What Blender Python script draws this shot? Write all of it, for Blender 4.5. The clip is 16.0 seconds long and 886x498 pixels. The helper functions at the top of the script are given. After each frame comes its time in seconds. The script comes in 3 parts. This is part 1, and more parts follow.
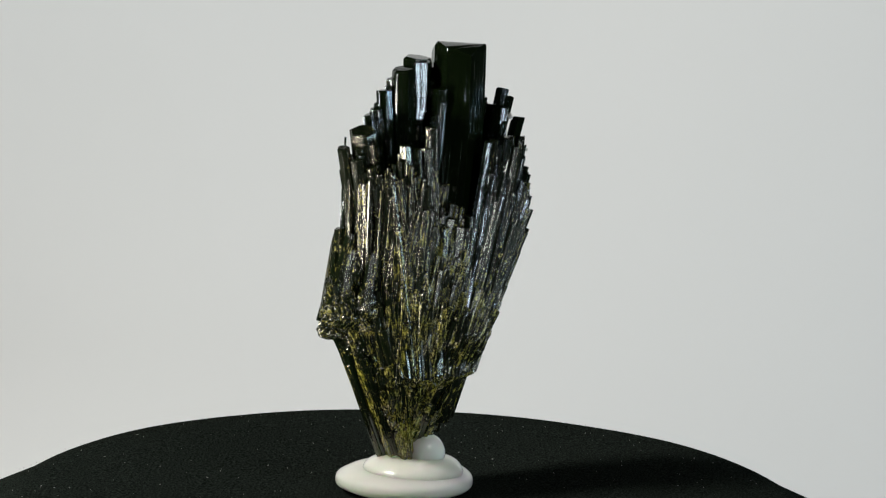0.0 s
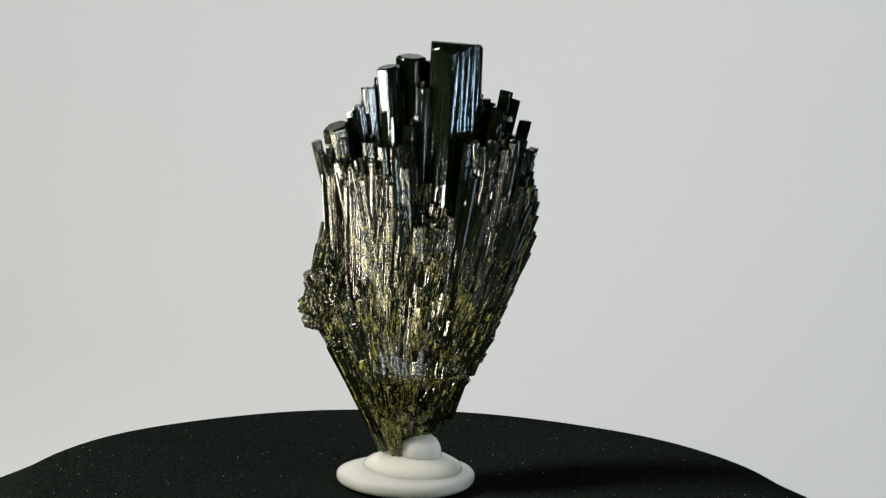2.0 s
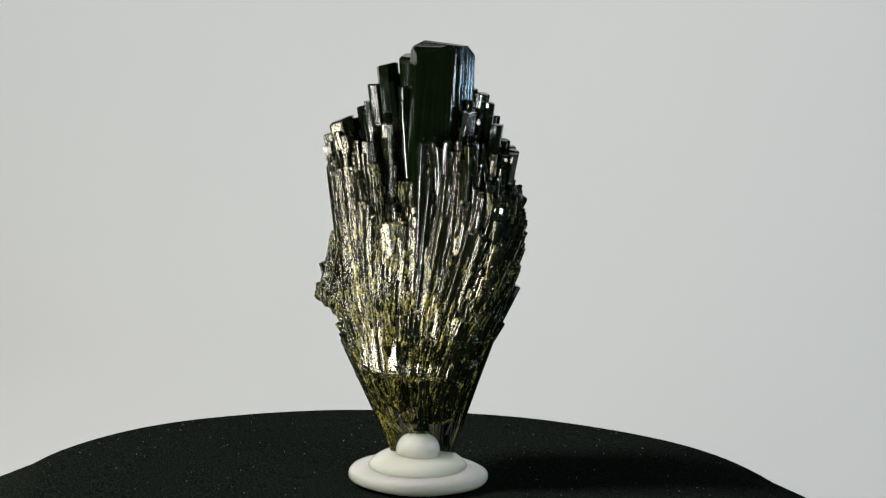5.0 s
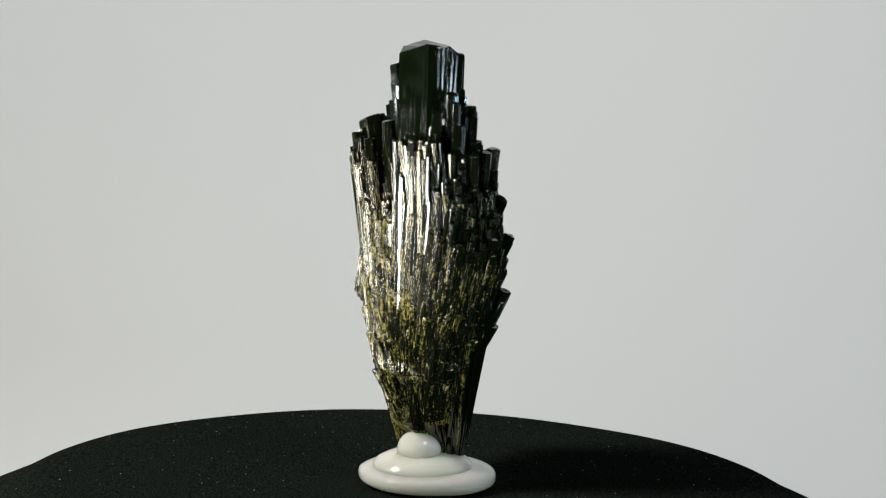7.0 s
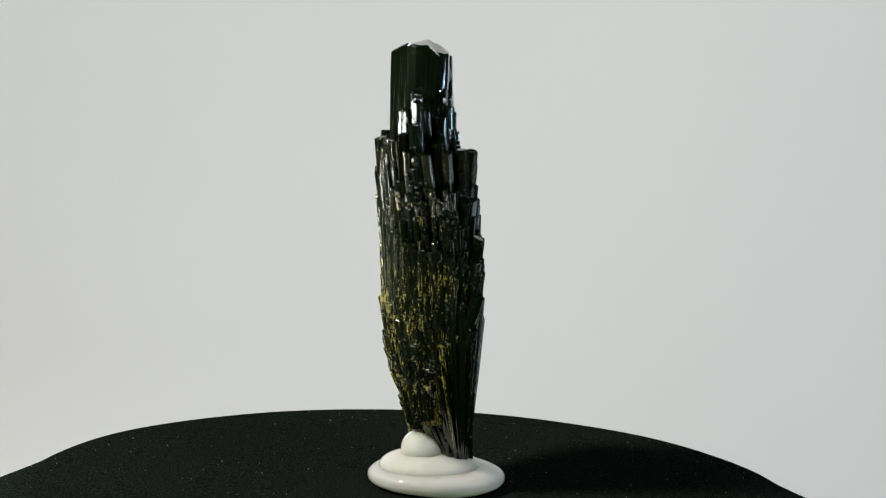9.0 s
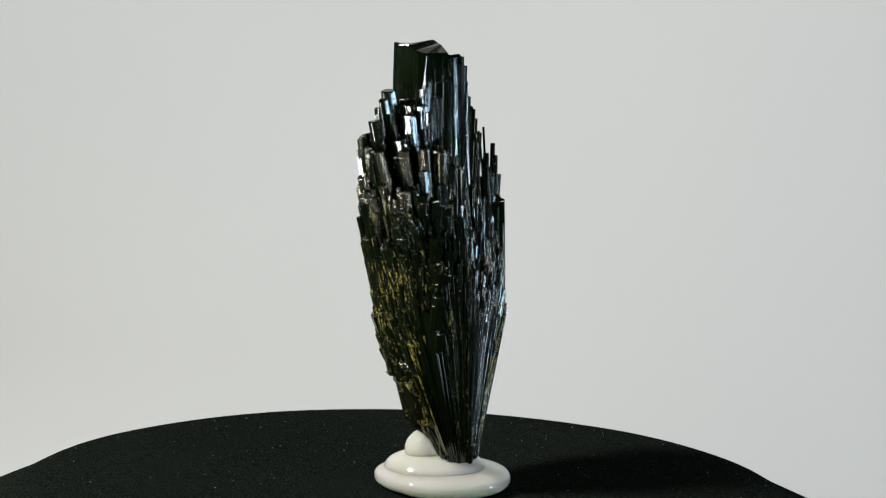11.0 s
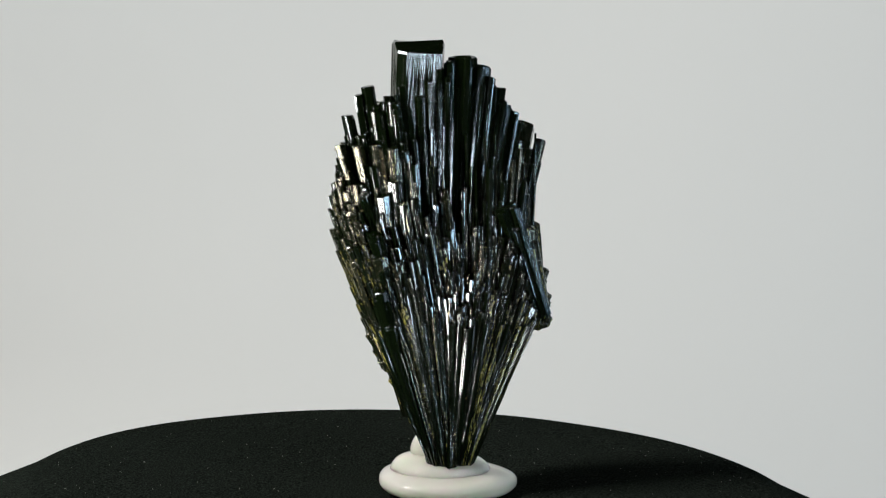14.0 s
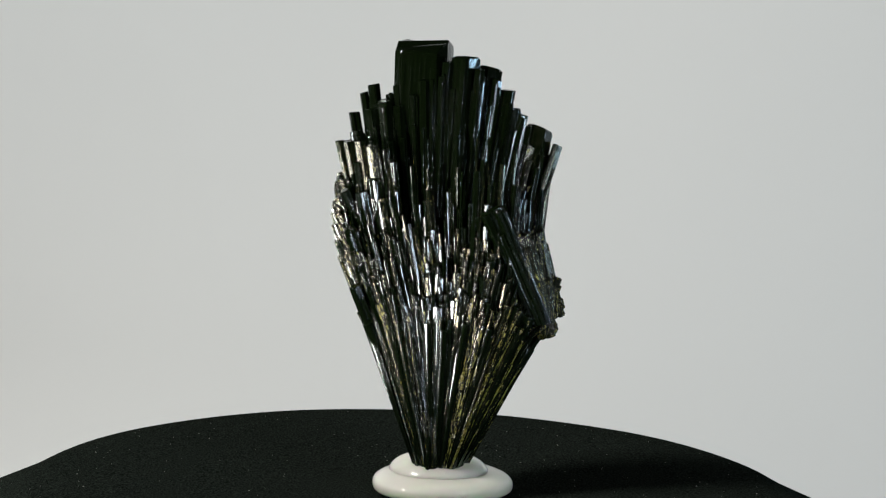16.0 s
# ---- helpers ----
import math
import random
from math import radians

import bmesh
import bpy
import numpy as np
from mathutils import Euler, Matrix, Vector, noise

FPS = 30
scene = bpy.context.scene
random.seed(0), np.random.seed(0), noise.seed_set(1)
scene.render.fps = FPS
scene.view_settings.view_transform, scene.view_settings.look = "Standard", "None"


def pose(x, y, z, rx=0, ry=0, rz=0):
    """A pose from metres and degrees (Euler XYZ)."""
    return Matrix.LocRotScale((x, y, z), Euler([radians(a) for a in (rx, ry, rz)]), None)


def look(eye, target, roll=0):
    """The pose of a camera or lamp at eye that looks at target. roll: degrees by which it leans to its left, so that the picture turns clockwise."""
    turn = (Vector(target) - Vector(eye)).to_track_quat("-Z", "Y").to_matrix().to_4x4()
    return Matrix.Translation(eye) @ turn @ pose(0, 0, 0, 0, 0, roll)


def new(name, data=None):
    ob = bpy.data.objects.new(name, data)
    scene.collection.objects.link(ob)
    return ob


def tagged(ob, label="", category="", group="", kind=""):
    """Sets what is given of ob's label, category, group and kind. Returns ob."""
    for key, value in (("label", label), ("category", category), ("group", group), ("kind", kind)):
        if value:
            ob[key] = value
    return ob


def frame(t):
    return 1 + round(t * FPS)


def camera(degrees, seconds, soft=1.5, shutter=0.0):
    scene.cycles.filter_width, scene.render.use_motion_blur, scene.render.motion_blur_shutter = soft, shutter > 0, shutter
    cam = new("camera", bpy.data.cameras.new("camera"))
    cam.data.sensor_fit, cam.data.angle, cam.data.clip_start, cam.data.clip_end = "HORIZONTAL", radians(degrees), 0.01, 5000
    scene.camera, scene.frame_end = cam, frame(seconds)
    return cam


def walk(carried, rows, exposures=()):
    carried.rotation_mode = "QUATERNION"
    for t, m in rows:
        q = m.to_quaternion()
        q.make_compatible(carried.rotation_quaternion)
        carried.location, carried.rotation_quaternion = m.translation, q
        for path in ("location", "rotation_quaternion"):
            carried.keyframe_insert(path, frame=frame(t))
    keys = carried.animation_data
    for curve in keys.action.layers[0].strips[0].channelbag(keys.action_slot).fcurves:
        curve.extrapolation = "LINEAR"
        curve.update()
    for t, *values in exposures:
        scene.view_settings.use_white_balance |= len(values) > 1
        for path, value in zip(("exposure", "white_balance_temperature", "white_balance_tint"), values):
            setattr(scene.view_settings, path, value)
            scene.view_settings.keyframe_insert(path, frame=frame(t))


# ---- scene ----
# The turntable's axis is the world's z axis, its cloth lies at z = 0.  Sizes are in millimetres times MM.
MM = 0.001
D = 0.36
EYE = Vector((0.0, -D, 0.0869))
YAW, DIP, ROLL = radians(-0.248), radians(7.93), 1.71
WAY = Vector((-math.sin(YAW) * math.cos(DIP), math.cos(YAW) * math.cos(DIP), -math.sin(DIP)))
cam = camera(20.68, 16.0, soft=1.2)
HOLD = look(EYE, EYE + WAY, ROLL)
walk(cam, [(0, HOLD), (16, HOLD)], exposures=[(0, 0.0), (1.5, 0.0), (2.5, -0.03), (4, -0.04), (7, -0.08), (9, 0.0), (12.5, 0.0), (14.5, -0.03), (15.5, -0.08), (16, -0.10)])
TURN = 13.887          # degrees a second, clockwise from above
FACE = 35.0            # the fan's broad direction at the start

# ---- world and light ----
world = bpy.data.worlds.new("room_light")
scene.world = world
world.use_nodes = True
world.node_tree.nodes["Background"].inputs[0].default_value = (0.75, 0.8, 0.9, 1)
world.node_tree.nodes["Background"].inputs[1].default_value = 0.006


def area(name, eye, target, w, h, power, colour):
    data = bpy.data.lights.new(name, "AREA")
    data.shape, data.size, data.size_y, data.energy, data.color = "RECTANGLE", w, h, power, colour
    ob = new(name, data)
    ob.matrix_world = look(eye, target)
    return ob


# narrow soft lamps set low round the turntable, and two larger ones high in front
def lamp(name, side, dist, z, w, h, power, colour):
    """side: degrees to the right of the camera's direction, as seen from the turntable."""
    a = radians(side - 90)
    area(name, (dist * math.cos(a), dist * math.sin(a), z), (0, 0, 0.03), w, h, power, colour)


lamp("cool_right_lamp", 86, 0.60, -0.01, 0.030, 0.20, 1.05, (0.56, 0.81, 1.0))
lamp("front_lamp", 34, 0.62, -0.05, 0.022, 0.20, 0.9, (0.80, 0.91, 1.0))
lamp("warm_left_lamp", -50, 0.60, -0.15, 0.060, 0.18, 4.2, (1.0, 0.94, 0.85))
lamp("left_lamp", -88, 0.60, -0.12, 0.060, 0.16, 2.1, (0.98, 0.97, 0.93))
lamp("high_left_lamp", -75, 0.50, 0.50, 0.13, 0.13, 4.6, (0.98, 0.97, 0.92))
lamp("high_right_lamp", 45, 0.50, 0.50, 0.12, 0.12, 0.7, (0.95, 0.97, 1.0))
# unseen fill lights added beside the turntable to brighten and tint the backdrop alone
area("backdrop_fill", (-0.55, 0.12, -0.16), (0.02, 0.62, -0.16), 0.25, 0.40, 0.06, (0.82, 0.92, 0.90))
area("backdrop_fill", (0.55, 0.12, 0.22), (0.26, 0.62, 0.06), 0.25, 0.3, 0.33, (0.86, 0.89, 0.86))
# added cool fill, tints the backdrop's shaded lower right blue
area("backdrop_fill", (0.55, 0.12, -0.16), (0.26, 0.62, -0.16), 0.25, 0.2, 0.38, (0.72, 0.85, 1.0))


# ---- materials ----
def material(name):
    m = bpy.data.materials.new(name)
    m.use_nodes = True
    nt = m.node_tree
    return m, nt, nt.nodes["Principled BSDF"]


def node(nt, kind, **sets):
    n = nt.nodes.new(kind)
    for k, v in sets.items():
        n.inputs[k.replace("_", " ")].default_value = v
    return n


def ramp(nt, src, stops):
    n = nt.nodes.new("ShaderNodeValToRGB")
    while len(n.color_ramp.elements) < len(stops):
        n.color_ramp.elements.new(0.5)
    for e, (p, c) in zip(n.color_ramp.elements, stops):
        e.position, e.color = p, (*c, 1) if len(c) == 3 else c
    nt.links.new(src, n.inputs[0])
    return n


def mixed(nt, fac, a, b):
    n = nt.nodes.new("ShaderNodeMix")
    n.data_type = "RGBA"
    for sock, v in ((n.inputs[0], fac), (n.inputs[6], a), (n.inputs[7], b)):
        if isinstance(v, bpy.types.NodeSocket):
            nt.links.new(v, sock)
        else:
            sock.default_value = v if isinstance(v, float) else (*v, 1)
    return n.outputs[2]


def math_node(nt, op, a, b=0.5):
    n = nt.nodes.new("ShaderNodeMath")
    n.operation = op
    for sock, v in ((n.inputs[0], a), (n.inputs[1], b)):
        if isinstance(v, bpy.types.NodeSocket):
            nt.links.new(v, sock)
        else:
            sock.default_value = v
    return n.outputs[0]


def crystal_material(name, dirt, dust, rough, grit):
    """Black-green striated prism; dirt: share of ochre crust, dust: share of grey film, grit: strength of the broken streaks."""
    m, nt, b = material(name)
    uv = nt.nodes.new("ShaderNodeUVMap")
    uv.uv_map = "along"

    def along(across, length, detail):
        mp = nt.nodes.new("ShaderNodeMapping")
        mp.inputs["Scale"].default_value = (across, length, 1)
        nt.links.new(uv.outputs[0], mp.inputs[0])
        n = node(nt, "ShaderNodeTexNoise", Scale=1.0, Detail=detail, Roughness=0.6)
        nt.links.new(mp.outputs[0], n.inputs["Vector"])
        return n.outputs[0]

    tc = nt.nodes.new("ShaderNodeTexCoord")

    def around(scale, detail):
        n = node(nt, "ShaderNodeTexNoise", Scale=scale, Detail=detail, Roughness=0.65)
        nt.links.new(tc.outputs["Object"], n.inputs["Vector"])
        return n.outputs[0]

    stria, ribs, streak = along(6500, 150, 3.0), along(1700, 60, 2.0), along(3600, 500, 3.0)
    fine, wide, hue = around(3400.0, 3.0), around(190.0, 3.0), around(700.0, 2.0)
    xyz = nt.nodes.new("ShaderNodeSeparateXYZ")
    nt.links.new(tc.outputs["Object"], xyz.inputs[0])
    low = math_node(nt, "MULTIPLY", math_node(nt, "SUBTRACT", 0.034, xyz.outputs[2]), 3.2 * max(dirt, 0))
    mix = math_node(nt, "ADD", math_node(nt, "MULTIPLY", wide, 0.19), math_node(nt, "MULTIPLY", streak, 0.50))
    mix = math_node(nt, "ADD", mix, math_node(nt, "MULTIPLY", fine, 0.31))
    patch = math_node(nt, "ADD", mix, low)
    crust = ramp(nt, patch, [(0.60 - 0.16 * dirt, (0, 0, 0)), (0.69 - 0.16 * dirt, (0.95, 0.95, 0.95))])
    film = ramp(nt, streak, [(0.44, (0, 0, 0)), (0.66, (dust, dust, dust))])
    base = mixed(nt, stria, (0.0009, 0.0020, 0.0006), (0.0040, 0.0080, 0.0022))
    base = mixed(nt, film.outputs[0], base, (0.21, 0.195, 0.13))
    tint = ramp(nt, math_node(nt, "ADD", math_node(nt, "MULTIPLY", fine, 0.5), math_node(nt, "MULTIPLY", hue, 0.5)),
                [(0.38, (0.045, 0.050, 0.004)), (0.48, (0.18, 0.172, 0.010)), (0.56, (0.36, 0.31, 0.050)), (0.66, (0.55, 0.47, 0.25))])
    base = mixed(nt, crust.outputs[0], base, tint.outputs[0])
    nt.links.new(base, b.inputs["Base Color"])
    r = ramp(nt, math_node(nt, "ADD", math_node(nt, "MULTIPLY", wide, 0.5), math_node(nt, "MULTIPLY", streak, 0.5)), [(0.38, (rough * 0.6,) * 3), (0.60, (rough * 1.8,) * 3)])
    rr = mixed(nt, crust.outputs[0], r.outputs[0], (0.28, 0.28, 0.28))
    nt.links.new(rr, b.inputs["Roughness"])
    b.inputs["IOR"].default_value = 1.68
    b.inputs["Specular Tint"].default_value = (0.90, 0.97, 1.0, 1) if dirt < 0 else (1.0, 0.96, 0.80, 1)
    last = None
    for height, strength, size in ((ribs, 0.14 + 0.5 * grit, 0.00012), (stria, 0.12 + 0.75 * grit, 0.00006), (streak, grit * 0.8, 0.00012), (fine, grit * 0.4, 0.00010)):
        bump = node(nt, "ShaderNodeBump", Strength=strength, Distance=size)
        nt.links.new(height, bump.inputs["Height"])
        if last:
            nt.links.new(last, bump.inputs["Normal"])
        last = bump.outputs[0]
    nt.links.new(last, b.inputs["Normal"])
    return m


GLOSS = crystal_material("glossy_black_crystal", -0.26, 0.0, 0.075, 0.16)
DUSTY = crystal_material("dusty_black_crystal", 0.16, 0.04, 0.12, 0.45)
CRUST = crystal_material("ochre_crusted_crystal", 0.54, 0.24, 0.14, 0.60)
MATRIX = crystal_material("dark_olive_matrix", 0.36, 0.02, 0.15, 0.8)


def cloth_material():
    m, nt, b = material("black_knit_cloth")
    tc = nt.nodes.new("ShaderNodeTexCoord")
    w = node(nt, "ShaderNodeTexWave", Scale=380.0, Distortion=1.5, Detail=2.0)
    w.inputs["Detail Scale"].default_value = 2.0
    nt.links.new(tc.outputs["Object"], w.inputs["Vector"])
    n = node(nt, "ShaderNodeTexNoise", Scale=2500.0, Detail=2.0)
    nt.links.new(tc.outputs["Object"], n.inputs["Vector"])
    h = math_node(nt, "ADD", math_node(nt, "MULTIPLY", w.outputs["Fac"], 0.08), n.outputs[0])
    f = node(nt, "ShaderNodeTexNoise", Scale=3200.0, Detail=3.0, Roughness=0.7)
    nt.links.new(tc.outputs["Object"], f.inputs["Vector"])
    fibre = ramp(nt, f.outputs[0], [(0.40, (0, 0, 0)), (0.72, (1, 1, 1))])
    c = mixed(nt, fibre.outputs[0], (0.0030, 0.0042, 0.0034), (0.034, 0.042, 0.035))
    nt.links.new(c, b.inputs["Base Color"])
    b.inputs["Roughness"].default_value = 0.9
    b.inputs["Specular IOR Level"].default_value = 0.0
    bump = node(nt, "ShaderNodeBump", Strength=0.9, Distance=0.0004)
    nt.links.new(h, bump.inputs["Height"])
    nt.links.new(bump.outputs[0], b.inputs["Normal"])
    return m


CLOTH = cloth_material()


def plain(name, colour, rough, spec=0.5, **more):
    m, nt, b = material(name)
    n = node(nt, "ShaderNodeTexNoise", Scale=more.get("scale", 40.0), Detail=4.0)
    tc = nt.nodes.new("ShaderNodeTexCoord")
    nt.links.new(tc.outputs["Object"], n.inputs["Vector"])
    c = mixed(nt, n.outputs[0], tuple(x * 0.95 for x in colour), tuple(min(1, x * 1.05) for x in colour))
    nt.links.new(c, b.inputs["Base Color"])
    b.inputs["Roughness"].default_value, b.inputs["Specular IOR Level"].default_value = rough, spec
    return m, b


PUTTY, putty_b = plain("white_mounting_putty", (0.90, 0.99, 0.71), 0.05, scale=120.0)
putty_b.inputs["Subsurface Weight"].default_value = 1.0
putty_b.inputs["Subsurface Radius"].default_value = (0.005, 0.006, 0.005)
putty_b.inputs["Specular IOR Level"].default_value = 0.8
putty_b.inputs["Subsurface Scale"].default_value = 1.0
PAPER, _ = plain("white_backdrop_paper", (0.74, 0.745, 0.735), 0.85, 0.2, scale=3.0)
LINT, _ = plain("pale_lint", (0.30, 0.30, 0.28), 0.9, 0.2)
GRAIN, _ = plain("pale_grain", (0.50, 0.48, 0.43), 0.4, 0.5, scale=900.0)
ROOM, _ = plain("dim_room_wall", (0.03, 0.03, 0.03), 0.9, 0.2, scale=4.0)


# ---- helpers of this scene ----
def thing(name, label, category, **more):
    return tagged(new(name), label, category, **more)


def part(name, bm, mat, parent, label=""):
    me = bpy.data.meshes.new(name)
    bm.to_mesh(me)
    bm.free()
    me.materials.append(mat)
    ob = new(name, me)
    ob.parent = parent
    if label:
        tagged(ob, label)
    return ob


def fan(u, v, z):
    """A place from the fan's own axes (along its breadth, through its depth, up) in millimetres."""
    c, s = math.cos(radians(FACE)), math.sin(radians(FACE))
    return Vector((c * u - s * v, s * u + c * v, z + 1.2)) * MM


SECTION = [radians(8 + 60 * k + d) for k in range(6) for d in (-23, 23)]   # bevelled six-sided plan, shared by all


def prism_bm(bm, tip, root, r, rng, flat=1.0, taper=0.8, cap=0.25, rough=0.10, spin=0.0, wear=0.035):
    """One striated prism from root to tip; all prisms share their facets' directions, with small differences."""
    uvl = bm.loops.layers.uv.get("along") or bm.loops.layers.uv.new("along")
    axis = tip - root
    length = axis.length
    axis.normalize()
    side = axis.cross(Vector((math.sin(radians(FACE)), -math.cos(radians(FACE)), 0))).normalized()
    deep = axis.cross(side).normalized()
    spin += rng.gauss(0, 0.045)
    sides = len(SECTION)
    angles = [a + spin + rng.uniform(-0.055, 0.055) for a in SECTION]
    radii = [r * rng.uniform(1 - rough, 1 + rough * 0.6) for _ in range(sides)]
    tilt = Vector((rng.uniform(-1, 1), rng.uniform(-1, 1))) * cap * 0.6
    shift = rng.uniform(0, 9)
    count = 4 + int(length / (5 * MM))
    levels = [i / count for i in range(count + 1)]
    rings = []
    drift = [0.0] * sides
    for h in levels:
        k = taper + (1 - taper) * min(1, h * 1.3)
        ring = []
        for j, (a, rad) in enumerate(zip(angles, radii)):
            if rng.random() < 0.3:
                drift[j] = rng.uniform(-1, 1) * wear
            k2 = k * (1 + drift[j])
            x, y = math.cos(a) * rad * k2, math.sin(a) * rad * k2 * flat
            lift = (x * tilt.x + y * tilt.y + rng.uniform(-0.10, 0.10) * r) if h == 1.0 else 0
            ring.append(bm.verts.new(root + axis * (length * h + lift) + side * x + deep * y))
        rings.append(ring)
    top = []
    for a, rad in zip(angles, radii):
        x, y = math.cos(a) * rad * 0.82, math.sin(a) * rad * 0.82 * flat
        top.append(bm.verts.new(root + axis * (length + r * 0.14 + x * tilt.x + y * tilt.y) + side * x + deep * y))
    rings.append(top)
    for i in range(len(rings) - 1):
        for k in range(sides):
            k2 = (k + 1) % sides
            f = bm.faces.new((rings[i][k], rings[i][k2], rings[i + 1][k2], rings[i + 1][k]))
            for loop, (kk, ii) in zip(f.loops, ((k, i), (k + 1, i), (k + 1, i + 1), (k, i + 1))):
                h = levels[ii] * length if ii < len(levels) else length + r * 0.2
                loop[uvl].uv = (kk * math.tau / sides * r + shift, h + shift)
    f = bm.faces.new(top)
    for loop, (a, rad) in zip(f.loops, zip(angles, radii)):
        loop[uvl].uv = (math.cos(a) * rad * 0.3, math.sin(a) * rad * 0.3)
    bm.faces.new(list(reversed(rings[0])))
    return bm


APEX = (-1.0, 4.0, -9.0)
rng = random.Random(7)

# the cluster's bounds at some heights: height, ends of its breadth, front and back of its depth
BODY = np.array([
    (0.5, -5.2, 1.4, 2.8, 7.2), (5, -6.7, 0.6, -1.2, 7.0), (9, -8.7, 1.3, -3.7, 6.8), (15, -12.3, 5.6, -5.0, 6.4), (17.5, -13.6, 7.6, -7.0, 6.6),
    (25, -16.8, 10.6, -7.4, 8.0), (33, -15.2, 13.6, -8.0, 8.2), (37, -14.6, 15.0, -8.4, 7.9), (41, -15.4, 15.8, -8.8, 7.2), (49, -18.0, 14.5, -9.6, 6.2), (53, -16.8, 13.2, -9.0, 3.4),
    (57, -11.8, 11.2, -7.0, 3.0), (61, -9.8, 6.0, -6.8, 2.8), (66, -2.0, 5.8, -6.5, 1.5)])
ROUND = 2.6


def bounds(z, inset=0.0):
    """Middle and half sizes of the cluster's plan at a height."""
    lo, hi, front, back = (np.interp(z, BODY[:, 0], BODY[:, k]) for k in range(1, 5))
    return (lo + hi) / 2, (front + back) / 2, max(0.4, (hi - lo) / 2 - inset), max(0.4, (back - front) / 2 - inset)


def held(u, v, z, r):
    """The place itself, or the nearest one toward the middle that keeps a prism of radius r inside the cluster."""
    mu, mv, a, b = bounds(z, r * 0.8)
    v = max(min(v, chamfer(u, z)), face(u, z) + r)
    k = (abs((u - mu) / a) ** 4 + abs((v - mv) / b) ** 4) ** 0.25
    return (u, v, z) if k <= 1 or z > 50 else (mu + (u - mu) / k, mv + (v - mv) / k, z)


def face(u, z):
    """How far forward the broad face reaches: a shallow bow, fullest beside its middle."""
    d = (u + 1) / (z + 9) + 0.08
    return -(7.7 + 0.1 * max(0.0, z - 33)) * (1 - 0.6 * (d / (0.34 if d < 0 else 0.46)) ** 2) if z > 17 else -99.0


def chamfer(u, z):
    """How far back the cluster reaches: it leans in toward its top, and is cut off beside its stepped shoulder."""
    rear = 2.9 + 0.115 * (64 - z) + 2.2 * min(1.0, max(0.0, (u - 2) / 3))
    return min(rear, 1.25 * (u + 15.6) + 0.5) if z > 36 else rear + 0.3


def skin(phi, z, inset):
    """A place on the cluster's rounded flank: phi from 0 to pi along the back, from pi to 2 pi along the front."""
    mu, mv, a, b = bounds(z, inset)
    c, d = math.cos(phi), math.sin(phi)
    u = mu + math.copysign(abs(c) ** (2 / ROUND), c) * a
    v = mv + math.copysign(abs(d) ** (2 / ROUND), d) * b
    return u, max(min(chamfer(u, z), v), min(mv, face(u, z) + inset)), z


def toward(u, v, z, zr, pull=1.0):
    """The point at height zr on the way from (u, v, z) to the fan's apex; pull: how fast the depth follows."""
    k = (z - zr) / (z - APEX[2])
    return u + k * (APEX[0] - u), v + k * pull * (APEX[1] - v), zr


# ---- backdrop and room ----
def backdrop():
    bm = bmesh.new()
    # one hanging sheet, its upper left bent gently forward to shade that corner
    def place(x, z):
        return x, 0.62 - 5.2 * min(0.3, max(0.0, 0.08 - x)) ** 2 * min(0.2, max(0.0, z + 0.12)), z

    xs, zs = [-0.42 + 0.03 * i for i in range(29)], [-0.60 + 0.03 * i for i in range(35)]
    rows = [[bm.verts.new(place(x, z)) for x in xs] for z in reversed(zs)]
    for a, b in zip(rows, rows[1:]):
        for k in range(len(xs) - 1):
            bm.faces.new((a[k], a[k + 1], b[k + 1], b[k]))
    ob = part("backdrop", bm, PAPER, None)
    for p in ob.data.polygons:
        p.use_smooth = True
    return tagged(ob, "plain white paper backdrop hanging behind the turntable", "backdrop", kind="structure")


def slab(name, lo, hi, mat, label):
    bm = bmesh.new()
    bmesh.ops.create_cube(bm, size=1.0)
    for v in bm.verts:
        v.co = Vector(((lo[i] + hi[i]) / 2 + v.co[i] * (hi[i] - lo[i])) for i in range(3))
    return tagged(part(name, bm, mat, None), label, name.split("_")[0], kind="structure")


backdrop()
slab("table_top", (-1.0, -1.1, -0.28), (1.0, 0.30, -0.25), ROOM, "dark table under the turntable")
slab("wall_north", (-1.6, 1.3, -0.9), (1.6, 1.4, 1.6), ROOM, "plain dim room wall")
slab("wall_south", (-1.6, -1.6, -0.9), (1.6, -1.5, 1.6), ROOM, "plain dim room wall")
slab("wall_east", (1.6, -1.6, -0.9), (1.7, 1.4, 1.6), ROOM, "plain dim room wall")
slab("wall_west", (-1.7, -1.6, -0.9), (-1.6, 1.4, 1.6), ROOM, "plain dim room wall")
slab("ceiling", (-1.7, -1.6, 1.6), (1.7, 1.4, 1.7), ROOM, "plain dim ceiling")
slab("floor", (-1.7, -1.6, -1.0), (1.7, 1.4, -0.9), ROOM, "plain dim floor")


